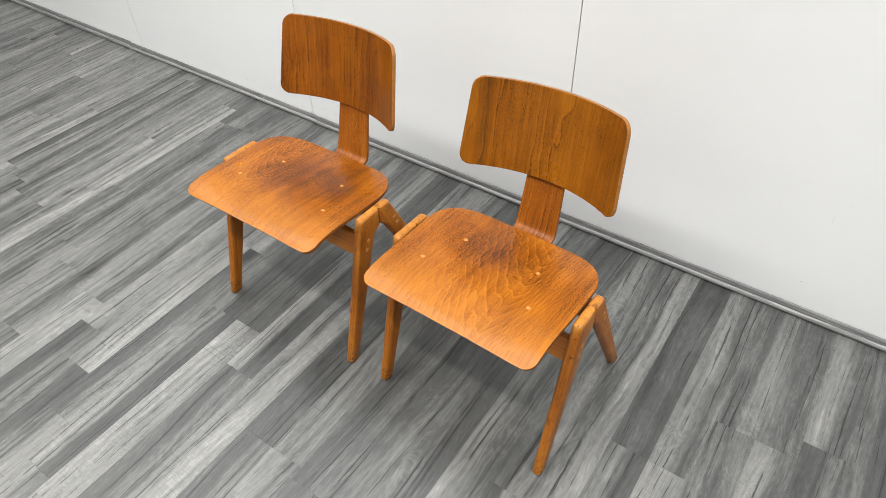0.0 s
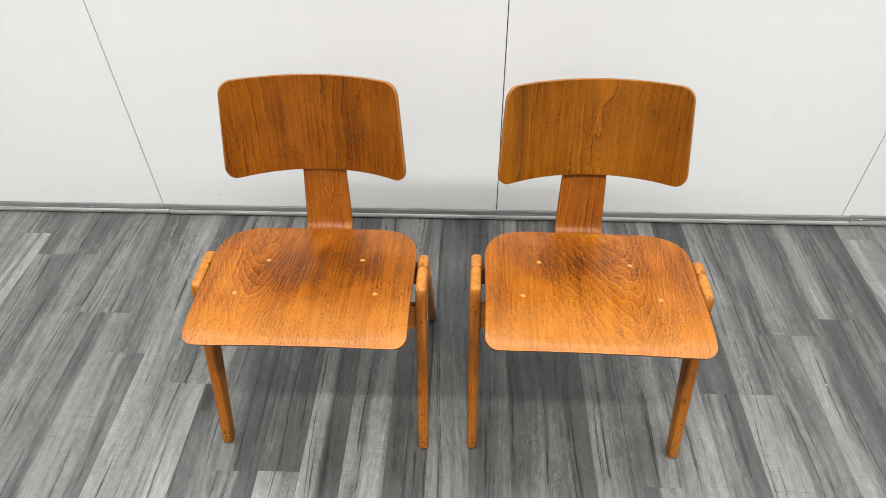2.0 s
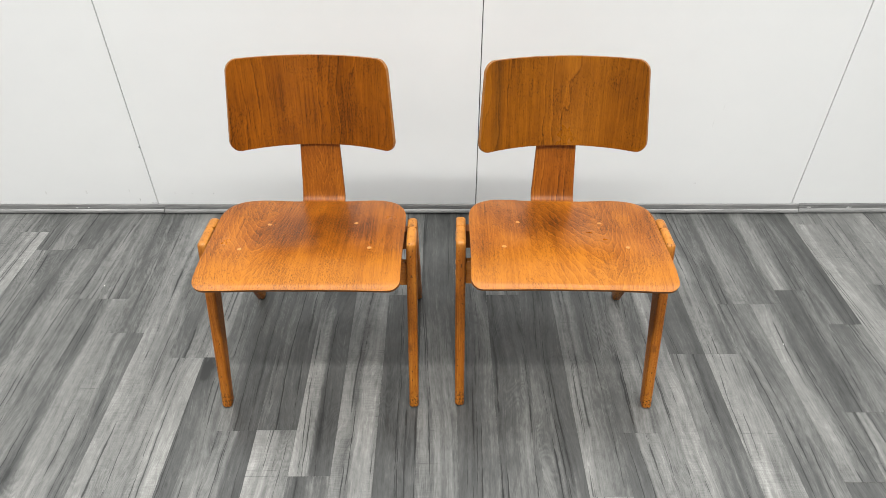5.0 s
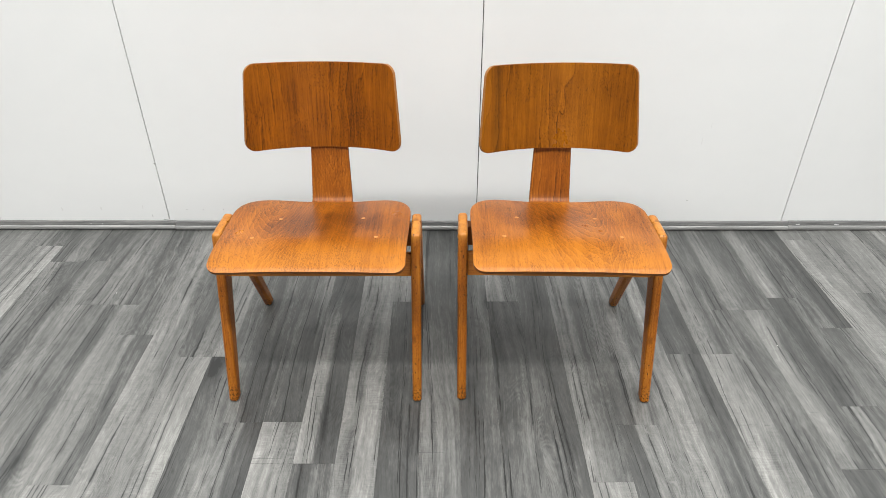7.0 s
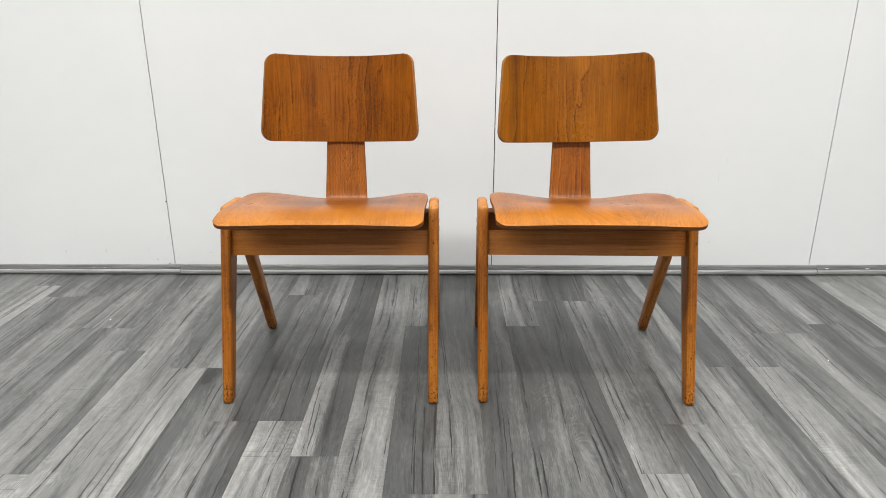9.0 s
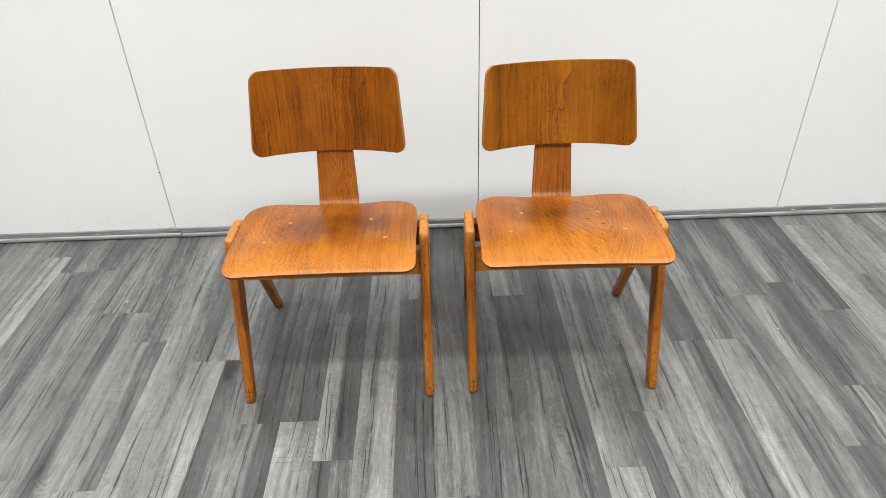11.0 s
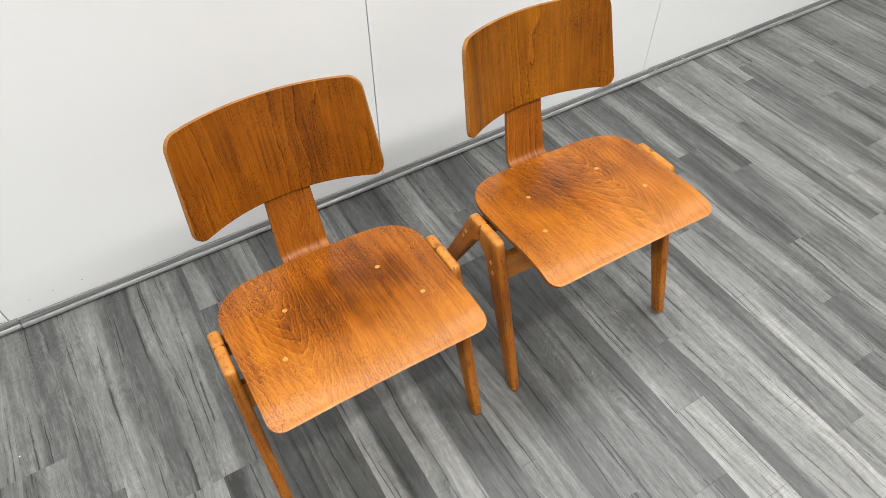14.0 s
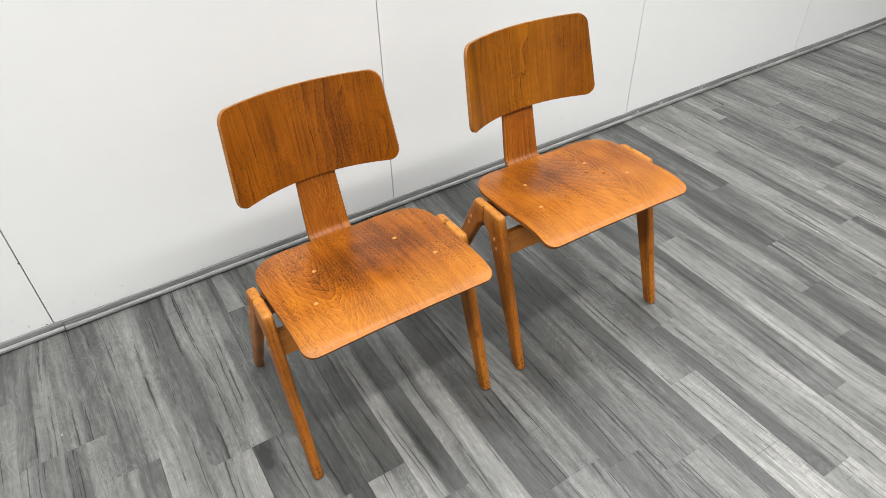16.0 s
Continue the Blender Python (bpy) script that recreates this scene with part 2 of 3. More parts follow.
    rough_zone = w.step(w.noise(co, (11, 8, 5), 3, 0.6), 0.36, 0.60, 0.35, 1.0)
    dent = w.math("MULTIPLY", w.step(w.noise(co, (680, 150, 60), 2, 0.6), 0.59, 0.65), rough_zone)
    pore = w.math("MAXIMUM", w.step(w.math("MULTIPLY", speck, rough_zone), 0.06, 0.13), dent)
    v = centred(fibre, 0.85)
    for value, amount in ((lines, 0.60), (broad, 0.55), (cloud, 0.70)):
        v = w.math("ADD", v, centred(value, amount))
    v = w.math("ADD", v, w.math("MULTIPLY", late, dark_side * strength))
    v = w.math("ADD", v, w.math("MULTIPLY", slow, 0.15 * strength))
    v = w.math("SUBTRACT", v, w.math("MULTIPLY", rim, pale_side * strength))
    v = w.math("ADD", v, w.math("MULTIPLY", hair, 0.22))
    v = w.math("ADD", v, w.math("MULTIPLY", w.math("MULTIPLY", speck, rough_zone), fleck * 0.95))
    v = w.math("ADD", v, w.math("MULTIPLY", pore, fleck * 0.42))
    if stain:
        (sa, sb, wa, wb, depth) = stain
        ea = w.math("DIVIDE", w.math("SUBTRACT", a, sa), wa)
        eb = w.math("DIVIDE", w.math("SUBTRACT", b, sb), wb)
        e = w.math("SQRT", w.math("ADD", w.math("MULTIPLY", ea, ea), w.math("MULTIPLY", eb, eb)))
        e = w.math("ADD", e, centred(w.noise(co, (15, 9, 4), 5, 0.65), 1.4))
        worn = w.step(e, 0.10, 1.25, depth, 0.0)
        v = w.math("ADD", v, w.math("MULTIPLY", worn, w.math("ADD", 0.50, w.math("MULTIPLY", speck, 0.8))))
    v = w.math("ADD", v, 0.325)
    # paler seat front: wear, plus light caught by the roll put into the colour
    if front_wear_light:
        front_b = w.math("ADD", b, centred(w.noise(co, (14, 9, 4), 4, 0.6), 0.12))
        v = w.math("SUBTRACT", v, w.step(front_b, -0.05, 0.09, 0.30 * front_wear_light, 0.0))
    col = w.ramp(v, [(0.0, light), (0.42, base), (0.85, dark), (1.0, tuple(0.62 * q for q in dark))])
    if edge_band:
        at = w.math("ADD", a, centred(broad, 0.012))
        col = w.mix(w.math("MULTIPLY", w.line(at, -0.150, 0.018), 0.4), col, (0.07, 0.027, 0.005))
        col = w.mix(w.step(at, -0.172, -0.158, 0.35, 0.0), col, light)
    # the same front strip tinted pale gold, for that wear and caught light
    if front_wear_light:
        edge = w.math("ADD", b, centred(w.noise(co, (14, 9, 4), 4, 0.6), 0.10))
        col = w.mix(w.step(edge, -0.04, 0.08, 0.35 * front_wear_light, 0.0), col, (0.44, 0.190, 0.024))
    if nicks > 0.5:
        top = w.math("ADD", b, centred(w.noise(co, (60, 45, 9), 4, 0.65), 0.05))
        col = w.mix(w.step(top, 0.405, 0.445, 0.0, 0.45), col, (0.56, 0.25, 0.050))
        seam = w.step(w.noise(co, (26, 14, 5), 4, 0.6), 0.56, 0.70, 0.0, 0.5)
        col = w.mix(seam, col, dark)
    nick = w.step(w.noise(co, (150, 60, 110), 2, 0.4), 0.72, 0.77)
    if nicks > 0.5:
        nick = w.step(w.noise(co, (230, 80, 30), 2, 0.5), 0.665, 0.71)
        low = w.step(w.math("ADD", b, w.math("MULTIPLY", w.noise(co, (60, 40, 8), 3), 0.09)), 0.045, 0.12, 1.0, 0.0)
        scuff = w.math("MULTIPLY", w.step(w.noise(co, (210, 120, 26), 4, 0.65), 0.52, 0.57), low)
        nick = w.math("MAXIMUM", nick, scuff)
    col = w.mix(w.math("MULTIPLY", nick, nicks), col, (0.04, 0.014, 0.004))
    height = w.math("SUBTRACT", w.math("MULTIPLY", fibre, 0.6), w.math("ADD", w.math("MULTIPLY", pore, 0.5), w.math("MULTIPLY", late, 0.5)))
    w.bump(height, 0.20, 0.0007)
    return w.done(col, w.math("ADD", gloss, w.math("MULTIPLY", cloud, 0.14)), spec)


BASE, DARK, LIGHT = (0.228, 0.0620, 0.0026), (0.052, 0.0112, 0.0009), (0.400, 0.134, 0.011)
PALE = ((0.272, 0.0780, 0.0044), (0.074, 0.0185, 0.0013), (0.440, 0.168, 0.019))
BACK = ((0.190, 0.0520, 0.0014), (0.045, 0.0105, 0.0006), (0.320, 0.098, 0.004))
BACK_B = ((0.186, 0.0560, 0.0017), (0.045, 0.0120, 0.0007), (0.315, 0.109, 0.0055))
M = {}
M["floor"] = laminate()
M["seat_a"] = wood("seat_veneer_a", (0, 1), ("tongues", -0.115, 0.03, 6.0, 8.0, 30), BASE, DARK, LIGHT, (0.030, 0.185, 0.20, 0.15, 0.70), 1.20, strength=0.65, front_wear_light=0.55)
M["seat_b"] = wood("seat_veneer_b", (0, 1), ("tongues", 0.085, -0.03, 3.6, 9.0, 24), BASE, DARK, LIGHT, (-0.040, 0.205, 0.16, 0.11, 0.38), 1.10, seed=3.1, strength=0.66, front_wear_light=0.55)
M["back_a"] = wood("back_veneer_a", (0, 2), ("lines", 30, 0.10), *BACK, (0.0, 0.63, 0.12, 0.16, 0.12), 0.75, seed=1.7, strength=0.75, spec=0.26)
M["back_b"] = wood("back_veneer_b", (0, 2), ("lines", 34, 0.13), *BACK_B, None, 0.75, edge_band=True, seed=5.3, strength=0.8, spec=0.26)
M["post_a"] = wood("post_veneer_a", (0, 2), ("tongues", 0.0, 0.40, 12, 12, 26), BASE, DARK, LIGHT, None, 0.7, 0.36, seed=2.2, strength=0.4)
M["post_b"] = wood("post_veneer_b", (0, 2), ("lines", 70, 0.05), BASE, DARK, LIGHT, None, 0.7, 0.36, seed=7.2, strength=0.8)
M["front_leg"] = wood("front_leg_beech", (1, 2), ("lines", 90, 0.03), *PALE, None, 0.45, 0.34, seed=0.6, strength=0.35, nicks=0.92, shear=0.256, thick=8.0)
M["rear_leg"] = wood("rear_leg_beech", (1, 2), ("lines", 90, 0.03), *PALE, None, 0.45, 0.34, seed=1.6, strength=0.35, nicks=0.92, shear=-0.49, thick=8.0)
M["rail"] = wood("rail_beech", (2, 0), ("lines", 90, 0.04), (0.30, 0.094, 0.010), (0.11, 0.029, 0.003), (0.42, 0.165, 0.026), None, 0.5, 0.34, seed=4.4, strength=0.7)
# rail beech again, with the shade under the seat put into its colour
M["rear_rail"] = wood("rear_rail_beech_shaded", (2, 0), ("lines", 90, 0.04), (0.19, 0.055, 0.006), (0.07, 0.018, 0.002), (0.28, 0.09, 0.014), None, 0.5, 0.40, seed=9.4, strength=0.5)


def plain(name, colour, rough, vary, scale, amount=0.3):
    w = Net(name)
    co = w.place()
    v = w.math("ADD", w.math("MULTIPLY", w.noise(co, scale, 4, 0.6), 0.7), w.math("MULTIPLY", w.noise(co, tuple(s * 6 for s in scale), 3), 0.3))
    w.bump(v, 0.1, 0.0005)
    return w.done(w.mix(w.step(v, 0.3, 0.7, 0.0, amount), colour, vary), rough, 0.4)


M["plug"] = plain("plug_end_grain", (0.55, 0.27, 0.085), 0.4, (0.34, 0.14, 0.035), (240, 240, 240), 0.8)
M["ply"] = plain("ply_edge", (0.34, 0.145, 0.034), 0.5, (0.16, 0.058, 0.011), (40, 40, 420), 0.8)
M["edge"] = plain("worn_seat_edge", (0.27, 0.088, 0.011), 0.65, (0.08, 0.024, 0.004), (40, 40, 420), 0.8)
M["panel"] = plain("white_wall_panel", (0.80, 0.805, 0.80), 0.42, (0.75, 0.758, 0.757), (1.6, 1.6, 2.2), 0.5)
M["gap"] = plain("dark_gap", (0.09, 0.09, 0.09), 0.8, (0.05, 0.05, 0.05), (20, 20, 20))
M["plaster"] = plain("pale_plaster", (0.46, 0.46, 0.455), 0.7, (0.42, 0.42, 0.415), (2, 2, 2))
M["ceiling"] = plain("white_ceiling_paint", (0.76, 0.76, 0.755), 0.7, (0.72, 0.72, 0.715), (2, 2, 2))
M["flake"] = plain("white_paint_flake", (0.82, 0.82, 0.80), 0.6, (0.70, 0.70, 0.68), (300, 300, 300))
M["scuff_dark"] = plain("dark_scuff", (0.16, 0.16, 0.155), 0.6, (0.08, 0.08, 0.08), (200, 200, 200))
M["smear"] = plain("faint_smear", (0.71, 0.71, 0.70), 0.5, (0.66, 0.66, 0.65), (200, 200, 200))
M["scuff"] = plain("grey_scuff", (0.56, 0.56, 0.55), 0.6, (0.44, 0.44, 0.43), (200, 200, 200))


def foil(name, level):
    """Grey wood-printed foil of the skirting."""
    w = Net(name)
    co = w.place(True)
    g = w.noise(co, (7, 260, 420), 4, 0.68, 0.5)
    big = w.noise(co, (5, 40, 60), 3, 0.6)
    v = w.math("ADD", w.math("MULTIPLY", g, 0.75), w.math("MULTIPLY", big, 0.35))
    col = w.ramp(v, [(p, tuple(q * level for q in c)) for p, c in ((0.30, (0.06, 0.062, 0.06)), (0.5, (0.28, 0.28, 0.275)), (0.75, (0.60, 0.595, 0.58)))])
    w.bump(g, 0.1, 0.0005)
    return w.done(col, 0.42, 0.45)


M["foil"] = foil("skirting_foil", 0.74)
M["foil_dark"] = foil("skirting_foil_dark", 0.48)


# ---- mesh helpers ----
def part(name, bm, material, parent=None, label="", smooth=35):
    """Links a bmesh as one mesh object, under a thing or a part where one is given."""
    bmesh.ops.recalc_face_normals(bm, faces=bm.faces)
    me = bpy.data.meshes.new(name)
    bm.to_mesh(me)
    bm.free()
    for m in material if isinstance(material, (list, tuple)) else (material,):
        me.materials.append(m)
    if smooth:
        me.shade_smooth()
        me.set_sharp_from_angle(angle=radians(smooth))
    ob = new(name, me)
    ob.parent = parent
    if label:
        ob["label"] = label
    return ob


def box(x0, x1, y0, y1, z0, z1, bevel=0.0, segments=2):
    bm = bmesh.new()
    bmesh.ops.create_cube(bm, size=1)
    bmesh.ops.transform(bm, matrix=Matrix.Translation(((x0 + x1) / 2, (y0 + y1) / 2, (z0 + z1) / 2)) @ Matrix.Diagonal((x1 - x0, y1 - y0, z1 - z0, 1)), verts=bm.verts)
    if bevel:
        bmesh.ops.bevel(bm, geom=bm.edges[:], offset=bevel, segments=segments, profile=0.6, affect="EDGES")
    return bm


def prism(profile, x0, x1, bevel=0.0, segments=3):
    """A profile of (y, z) points drawn out along x, with rounded edges round both faces."""
    bm = bmesh.new()
    near = [bm.verts.new((x0, y, z)) for y, z in profile]
    far = [bm.verts.new((x1, y, z)) for y, z in profile]
    n = len(profile)
    bm.faces.new(near[::-1]), bm.faces.new(far)
    for i in range(n):
        bm.faces.new((near[i], near[(i + 1) % n], far[(i + 1) % n], far[i]))
    if bevel:
        rim = [e for e in bm.edges if abs(e.verts[0].co.x - e.verts[1].co.x) < 1e-6]
        bmesh.ops.bevel(bm, geom=rim, offset=bevel, segments=segments, profile=0.5, affect="EDGES")
    return bm


def rounded_board(profile, x0, x1, inset, reach, n=6):
    """A (y, z) outline drawn out along x, its edges rounded: inset in the outline's plane, reach along x."""
    pts = [Vector(p) for p in profile]
    count = len(pts)
    area = sum(pts[i - 1].x * pts[i].y - pts[i].x * pts[i - 1].y for i in range(count))
    sign = 1.0 if area > 0 else -1.0
    inward = []
    for i, p in enumerate(pts):
        u, v = (p - pts[i - 1]).normalized(), (pts[(i + 1) % count] - p).normalized()
        nu, nv = Vector((-u.y, u.x)) * sign, Vector((-v.y, v.x)) * sign
        m = (nu + nv).normalized()
        inward.append(m / max(0.6, m.dot(nu)))
    steps = [math.pi / 2 * i / n for i in range(n + 1)]
    rows = [(x0 + reach * (1 - math.cos(t)), inset * (1 - math.sin(t))) for t in steps] + [(x1 - reach * (1 - math.cos(t)), inset * (1 - math.sin(t))) for t in steps[::-1]]
    bm = bmesh.new()
    loops = [[bm.verts.new((x, *(p + q * d))) for p, q in zip(pts, inward)] for x, d in rows]
    for lo, hi in zip(loops, loops[1:]):
        for i in range(count):
            bm.faces.new((lo[i], lo[(i + 1) % count], hi[(i + 1) % count], hi[i]))
    bm.faces.new(loops[0][::-1]), bm.faces.new(loops[-1])
    return bm


def round_profile(points, n=5):
    """Rounds the corners of a (y, z) outline: points are y, z, radius."""
    out = []
    count = len(points)
    for i, (y, z, r) in enumerate(points):
        p, a, b = Vector((y, z)), Vector(points[i - 1][:2]), Vector(points[(i + 1) % count][:2])
        if r <= 0:
            out.append((y, z))
            continue
        u, v = (a - p).normalized(), (b - p).normalized()
        half = u.angle(v) / 2
        d = min(r / math.tan(half), 0.49 * (a - p).length, 0.49 * (b - p).length)
        s, e = p + u * d, p + v * d
        for k in range(n + 1):
            f = k / n
            q = s * (1 - f) ** 2 + p * 2 * f * (1 - f) + e * f * f
            out.append((q.x, q.y))
    return out


def sheet(rows):
    """A skin from rows of points, all as long, with the faces of one side."""
    bm = bmesh.new()
    vs = [[bm.verts.new(p) for p in row] for row in rows]
    for r0, r1 in zip(vs, vs[1:]):
        for i in range(len(r0) - 1):
            bm.faces.new((r0[i], r0[i + 1], r1[i + 1], r1[i]))
    return bm


def thicken(ob, thick, bevel):
    solid = ob.modifiers.new("thickness", "SOLIDIFY")
    solid.thickness, solid.offset, solid.material_offset_rim, solid.use_even_offset = thick, -1, 1, True
    soft = ob.modifiers.new("soft_edge", "BEVEL")
    soft.width, soft.segments, soft.limit_method, soft.angle_limit = bevel, 3, "ANGLE", radians(40)
    return ob


def smooth01(x):
    x = min(1.0, max(0.0, x))
    return x * x * (3 - 2 * x)


def curve_at(points, x):
    """Smooth interpolation through (x, y) points."""
    for (x0, y0), (x1, y1) in zip(points, points[1:]):
        if x <= x1:
            f = (x - x0) / (x1 - x0)
            i = points.index((x0, y0))
            m0 = (y1 - points[max(i - 1, 0)][1]) / (x1 - points[max(i - 1, 0)][0])
            j = min(i + 2, len(points) - 1)
            m1 = (points[j][1] - y0) / (points[j][0] - x0)
            h = x1 - x0
            return (2 * f ** 3 - 3 * f ** 2 + 1) * y0 + (f ** 3 - 2 * f ** 2 + f) * h * m0 + (3 * f ** 2 - 2 * f ** 3) * y1 + (f ** 3 - f ** 2) * h * m1
    return points[-1][1]


# ---- the room ----
WALL_Y, PITCH, SEAM = 0.838, 1.1055, 0.1345      # wall face, panel width, one seam
FRONT_Y, SIDE, HIGH = -9.0, 4.6, 2.7


def setting(name, bm, material, label, category):
    return tagged(part(name, bm, material, smooth=0), label, category, kind="structure")


wall_north = setting("wall_north", box(-SIDE, SIDE, WALL_Y + 0.012, WALL_Y + 0.14, -0.02, HIGH), M["gap"], "wall clad with tall plain white panels, dark joints between", "wall")
setting("wall_south", box(-SIDE, SIDE, FRONT_Y - 0.1, FRONT_Y, -0.02, HIGH), M["plaster"], "plain pale wall closing the room", "wall")
setting("wall_west", box(-SIDE - 0.1, -SIDE, FRONT_Y - 0.1, WALL_Y + 0.14, -0.02, HIGH), M["plaster"], "plain pale wall closing the room", "wall")
setting("wall_east", box(SIDE, SIDE + 0.1, FRONT_Y - 0.1, WALL_Y + 0.14, -0.02, HIGH), M["plaster"], "plain pale wall closing the room", "wall")
setting("ceiling", box(-SIDE - 0.1, SIDE + 0.1, FRONT_Y - 0.1, WALL_Y + 0.14, HIGH, HIGH + 0.1), M["ceiling"], "plain white ceiling", "ceiling")
floor = setting("floor", box(-SIDE, SIDE, FRONT_Y, WALL_Y + 0.012, -0.05, -0.008), M["floor"], "grey wood-print laminate floor laid in narrow strips", "floor")
floor.color = (0.42, 0.42, 0.42, 0.42)

for i in range(-4, 5):
    x0 = max(SEAM + i * PITCH + 0.0014, -SIDE)
    x1 = min(SEAM + (i + 1) * PITCH - 0.0014, SIDE)
    if x1 > x0:
        part("panel", box(x0, x1, WALL_Y, WALL_Y + 0.0115, 0.0, HIGH - 0.002, 0.0006, 1), M["panel"], wall_north, smooth=0)


# skirting: a flat dark back strip with a paler rounded cover along its foot, in lengths
def skirting(x0, x1, lift, out):
    y = WALL_Y - 0.0005 - out
    back = [(y, 0.001), (y - 0.0060, 0.001), (y - 0.0060, 0.0300 + lift), (y - 0.0048, 0.0325 + lift), (y - 0.0030, 0.0340 + lift), (y, 0.0345 + lift)]
    ob = tagged(part("baseboard", prism(back, x0, x1), M["foil_dark"], smooth=30), "low grey wood-print skirting at the wall's foot", "skirting", kind="structure")
    roll = [(y - 0.0062, 0.0030), (y - 0.0118, 0.0030), (y - 0.0142, 0.0052), (y - 0.0150, 0.0090), (y - 0.0146, 0.0140 + lift), (y - 0.0128, 0.0172 + lift),
            (y - 0.0100, 0.0186 + lift), (y - 0.0080, 0.0180 + lift), (y - 0.0076, 0.0165 + lift), (y - 0.0062, 0.0160 + lift)]
    part("cover_strip", prism(roll, x0, x1 - 0.0008), M["foil"], ob, "paler rounded cover strip", smooth=40)
    return ob


lengths = [skirting(-4.5, -2.175, 0.004, 0.000), skirting(-2.173, -0.951, 0.000, 0.000), skirting(-0.949, 1.264, 0.000, 0.0022), skirting(1.266, 4.5, 0.001, 0.0005)]

# small white chips in the skirting's groove, pencil-thin scuffs and dents low on the panels
chips = random.Random(4)


def chip(name, x, z, w, h, y, material, parent):
    """A small uneven flake lying on a face that looks towards the room."""
    bm = bmesh.new()
    rim = [bm.verts.new((x + w / 2 * math.cos(t) * chips.uniform(0.7, 1.1), y - 0.0002, z + h / 2 * math.sin(t) * chips.uniform(0.7, 1.1))) for t in [i * math.pi / 4 for i in range(8)]]
    top = bm.verts.new((x, y - 0.0008, z))
    for i in range(8):
        bm.faces.new((rim[i], rim[(i + 1) % 8], top))
    return part(name, bm, material, parent, smooth=0)


for x in (1.302, 1.442, 1.693, 2.076, 2.371, 2.745):
    chip("paint_chip", x, 0.0225, 0.018, 0.0035, WALL_Y - 0.0070, M["flake"], lengths[3])
for x in (-1.255, -1.215, -2.10):
    chip("paint_chip", x, 0.0225, 0.009, 0.002, WALL_Y - 0.0065, M["flake"], lengths[1])
for x, z, w, h, m in ((-0.988, 0.0375, 0.010, 0.003, "scuff_dark"), (-0.979, 0.0380, 0.004, 0.003, "scuff_dark"), (-0.901, 0.079, 0.009, 0.002, "scuff"), (-0.842, 0.0785, 0.008, 0.0025, "scuff"), (-0.770, 0.078, 0.003, 0.004, "scuff_dark"),
                      (-1.029, 0.052, 0.004, 0.012, "scuff"), (-1.056, 0.089, 0.004, 0.018, "smear"), (-1.205, 0.082, 0.006, 0.020, "smear"), (-1.345, 0.080, 0.006, 0.018, "smear"), (-0.9735, 0.259, 0.005, 0.006, "scuff_dark"),
                      (0.882, 0.118, 0.010, 0.003, "scuff"), (0.885, 0.345, 0.002, 0.030, "smear"), (0.905, 0.40, 0.002, 0.022, "smear")):
    chip("scuff_mark", x, z, w, h, WALL_Y, M[m], wall_north)


# ---- the chairs ----
SEAT_LINE = [(-0.0535, 0.4380), (-0.0495, 0.4400), (-0.040, 0.4430), (-0.020, 0.4458), (0.010, 0.4478), (0.045, 0.4470),
             (0.075, 0.4440), (0.130, 0.4345), (0.190, 0.4235), (0.260, 0.4110), (0.300, 0.4040), (0.319, 0.4010)]


def seat_top(x, y):
    """Height of the seat's upper face: a rolled front, a dished back with raised corners."""
    side = smooth01((abs(x) - 0.045) / 0.165)
    return curve_at(SEAT_LINE, y) + side * (0.019 * smooth01((y - 0.06) / 0.22)) - 0.003 * side * smooth01((0.0 - y) / 0.05)


def seat_half(y):
    w = 0.2145 + 0.003 * smooth01((y - 0.02) / 0.2)
    r = 0.025
    if y < -0.0535 + r:
        d = (-0.0535 + r - y) / r
        return w - r * (1 - math.sqrt(max(0.0, 1 - min(1.0, d) ** 2)))
    if y > 0.19:
        t = (y - 0.19) / 0.1282
        return w * max(0.0, 1 - t ** 2.6) ** (1 / 2.6)
    return w


def seat_mesh():
    ys = [-0.0535 + 0.025 * (1 - math.cos(math.pi / 2 * i / 9)) for i in range(10)] + [-0.0285 + 0.2185 * i / 16 for i in range(1, 16)]
    ys += [0.19 + 0.128 * math.sin(math.pi / 2 * i / 18) for i in range(0, 19)]
    n = 34
    return sheet([[(seat_half(y) * u, y, seat_top(seat_half(y) * u, y)) for u in [math.sin(math.pi / 2 * (2 * i / n - 1)) * 0.35 + (2 * i / n - 1) * 0.65 for i in range(n + 1)]] for y in ys])


BACK_LOW, BACK_TOP, BACK_R = Vector((0, 0.3740, 0.5365)), Vector((0, 0.4130, 0.7455)), 0.315


def back_point(x, v, behind=0.0):
    """A point on the backrest's front face: x across, v from 0 below to 1 above."""
    up = (BACK_TOP - BACK_LOW)
    c = BACK_LOW + up * v
    out = Vector((0, -up.z, up.y)).normalized()
    ang = x / BACK_R
    return c + Vector((BACK_R * math.sin(ang), 0, 0)) + out * (BACK_R * (1 - math.cos(ang)) - behind)


def back_half(v, grow):
    tall = (BACK_TOP - BACK_LOW).length
    w = (0.2130 - 0.0190 * v) * grow
    for end, r in ((0.0, 0.030), (1.0, 0.026)):
        d = (r - abs(v - end) * tall) / r
        if d > 0:
            w -= r * (1 - math.sqrt(max(0.0, 1 - min(1.0, d) ** 2)))
    return w


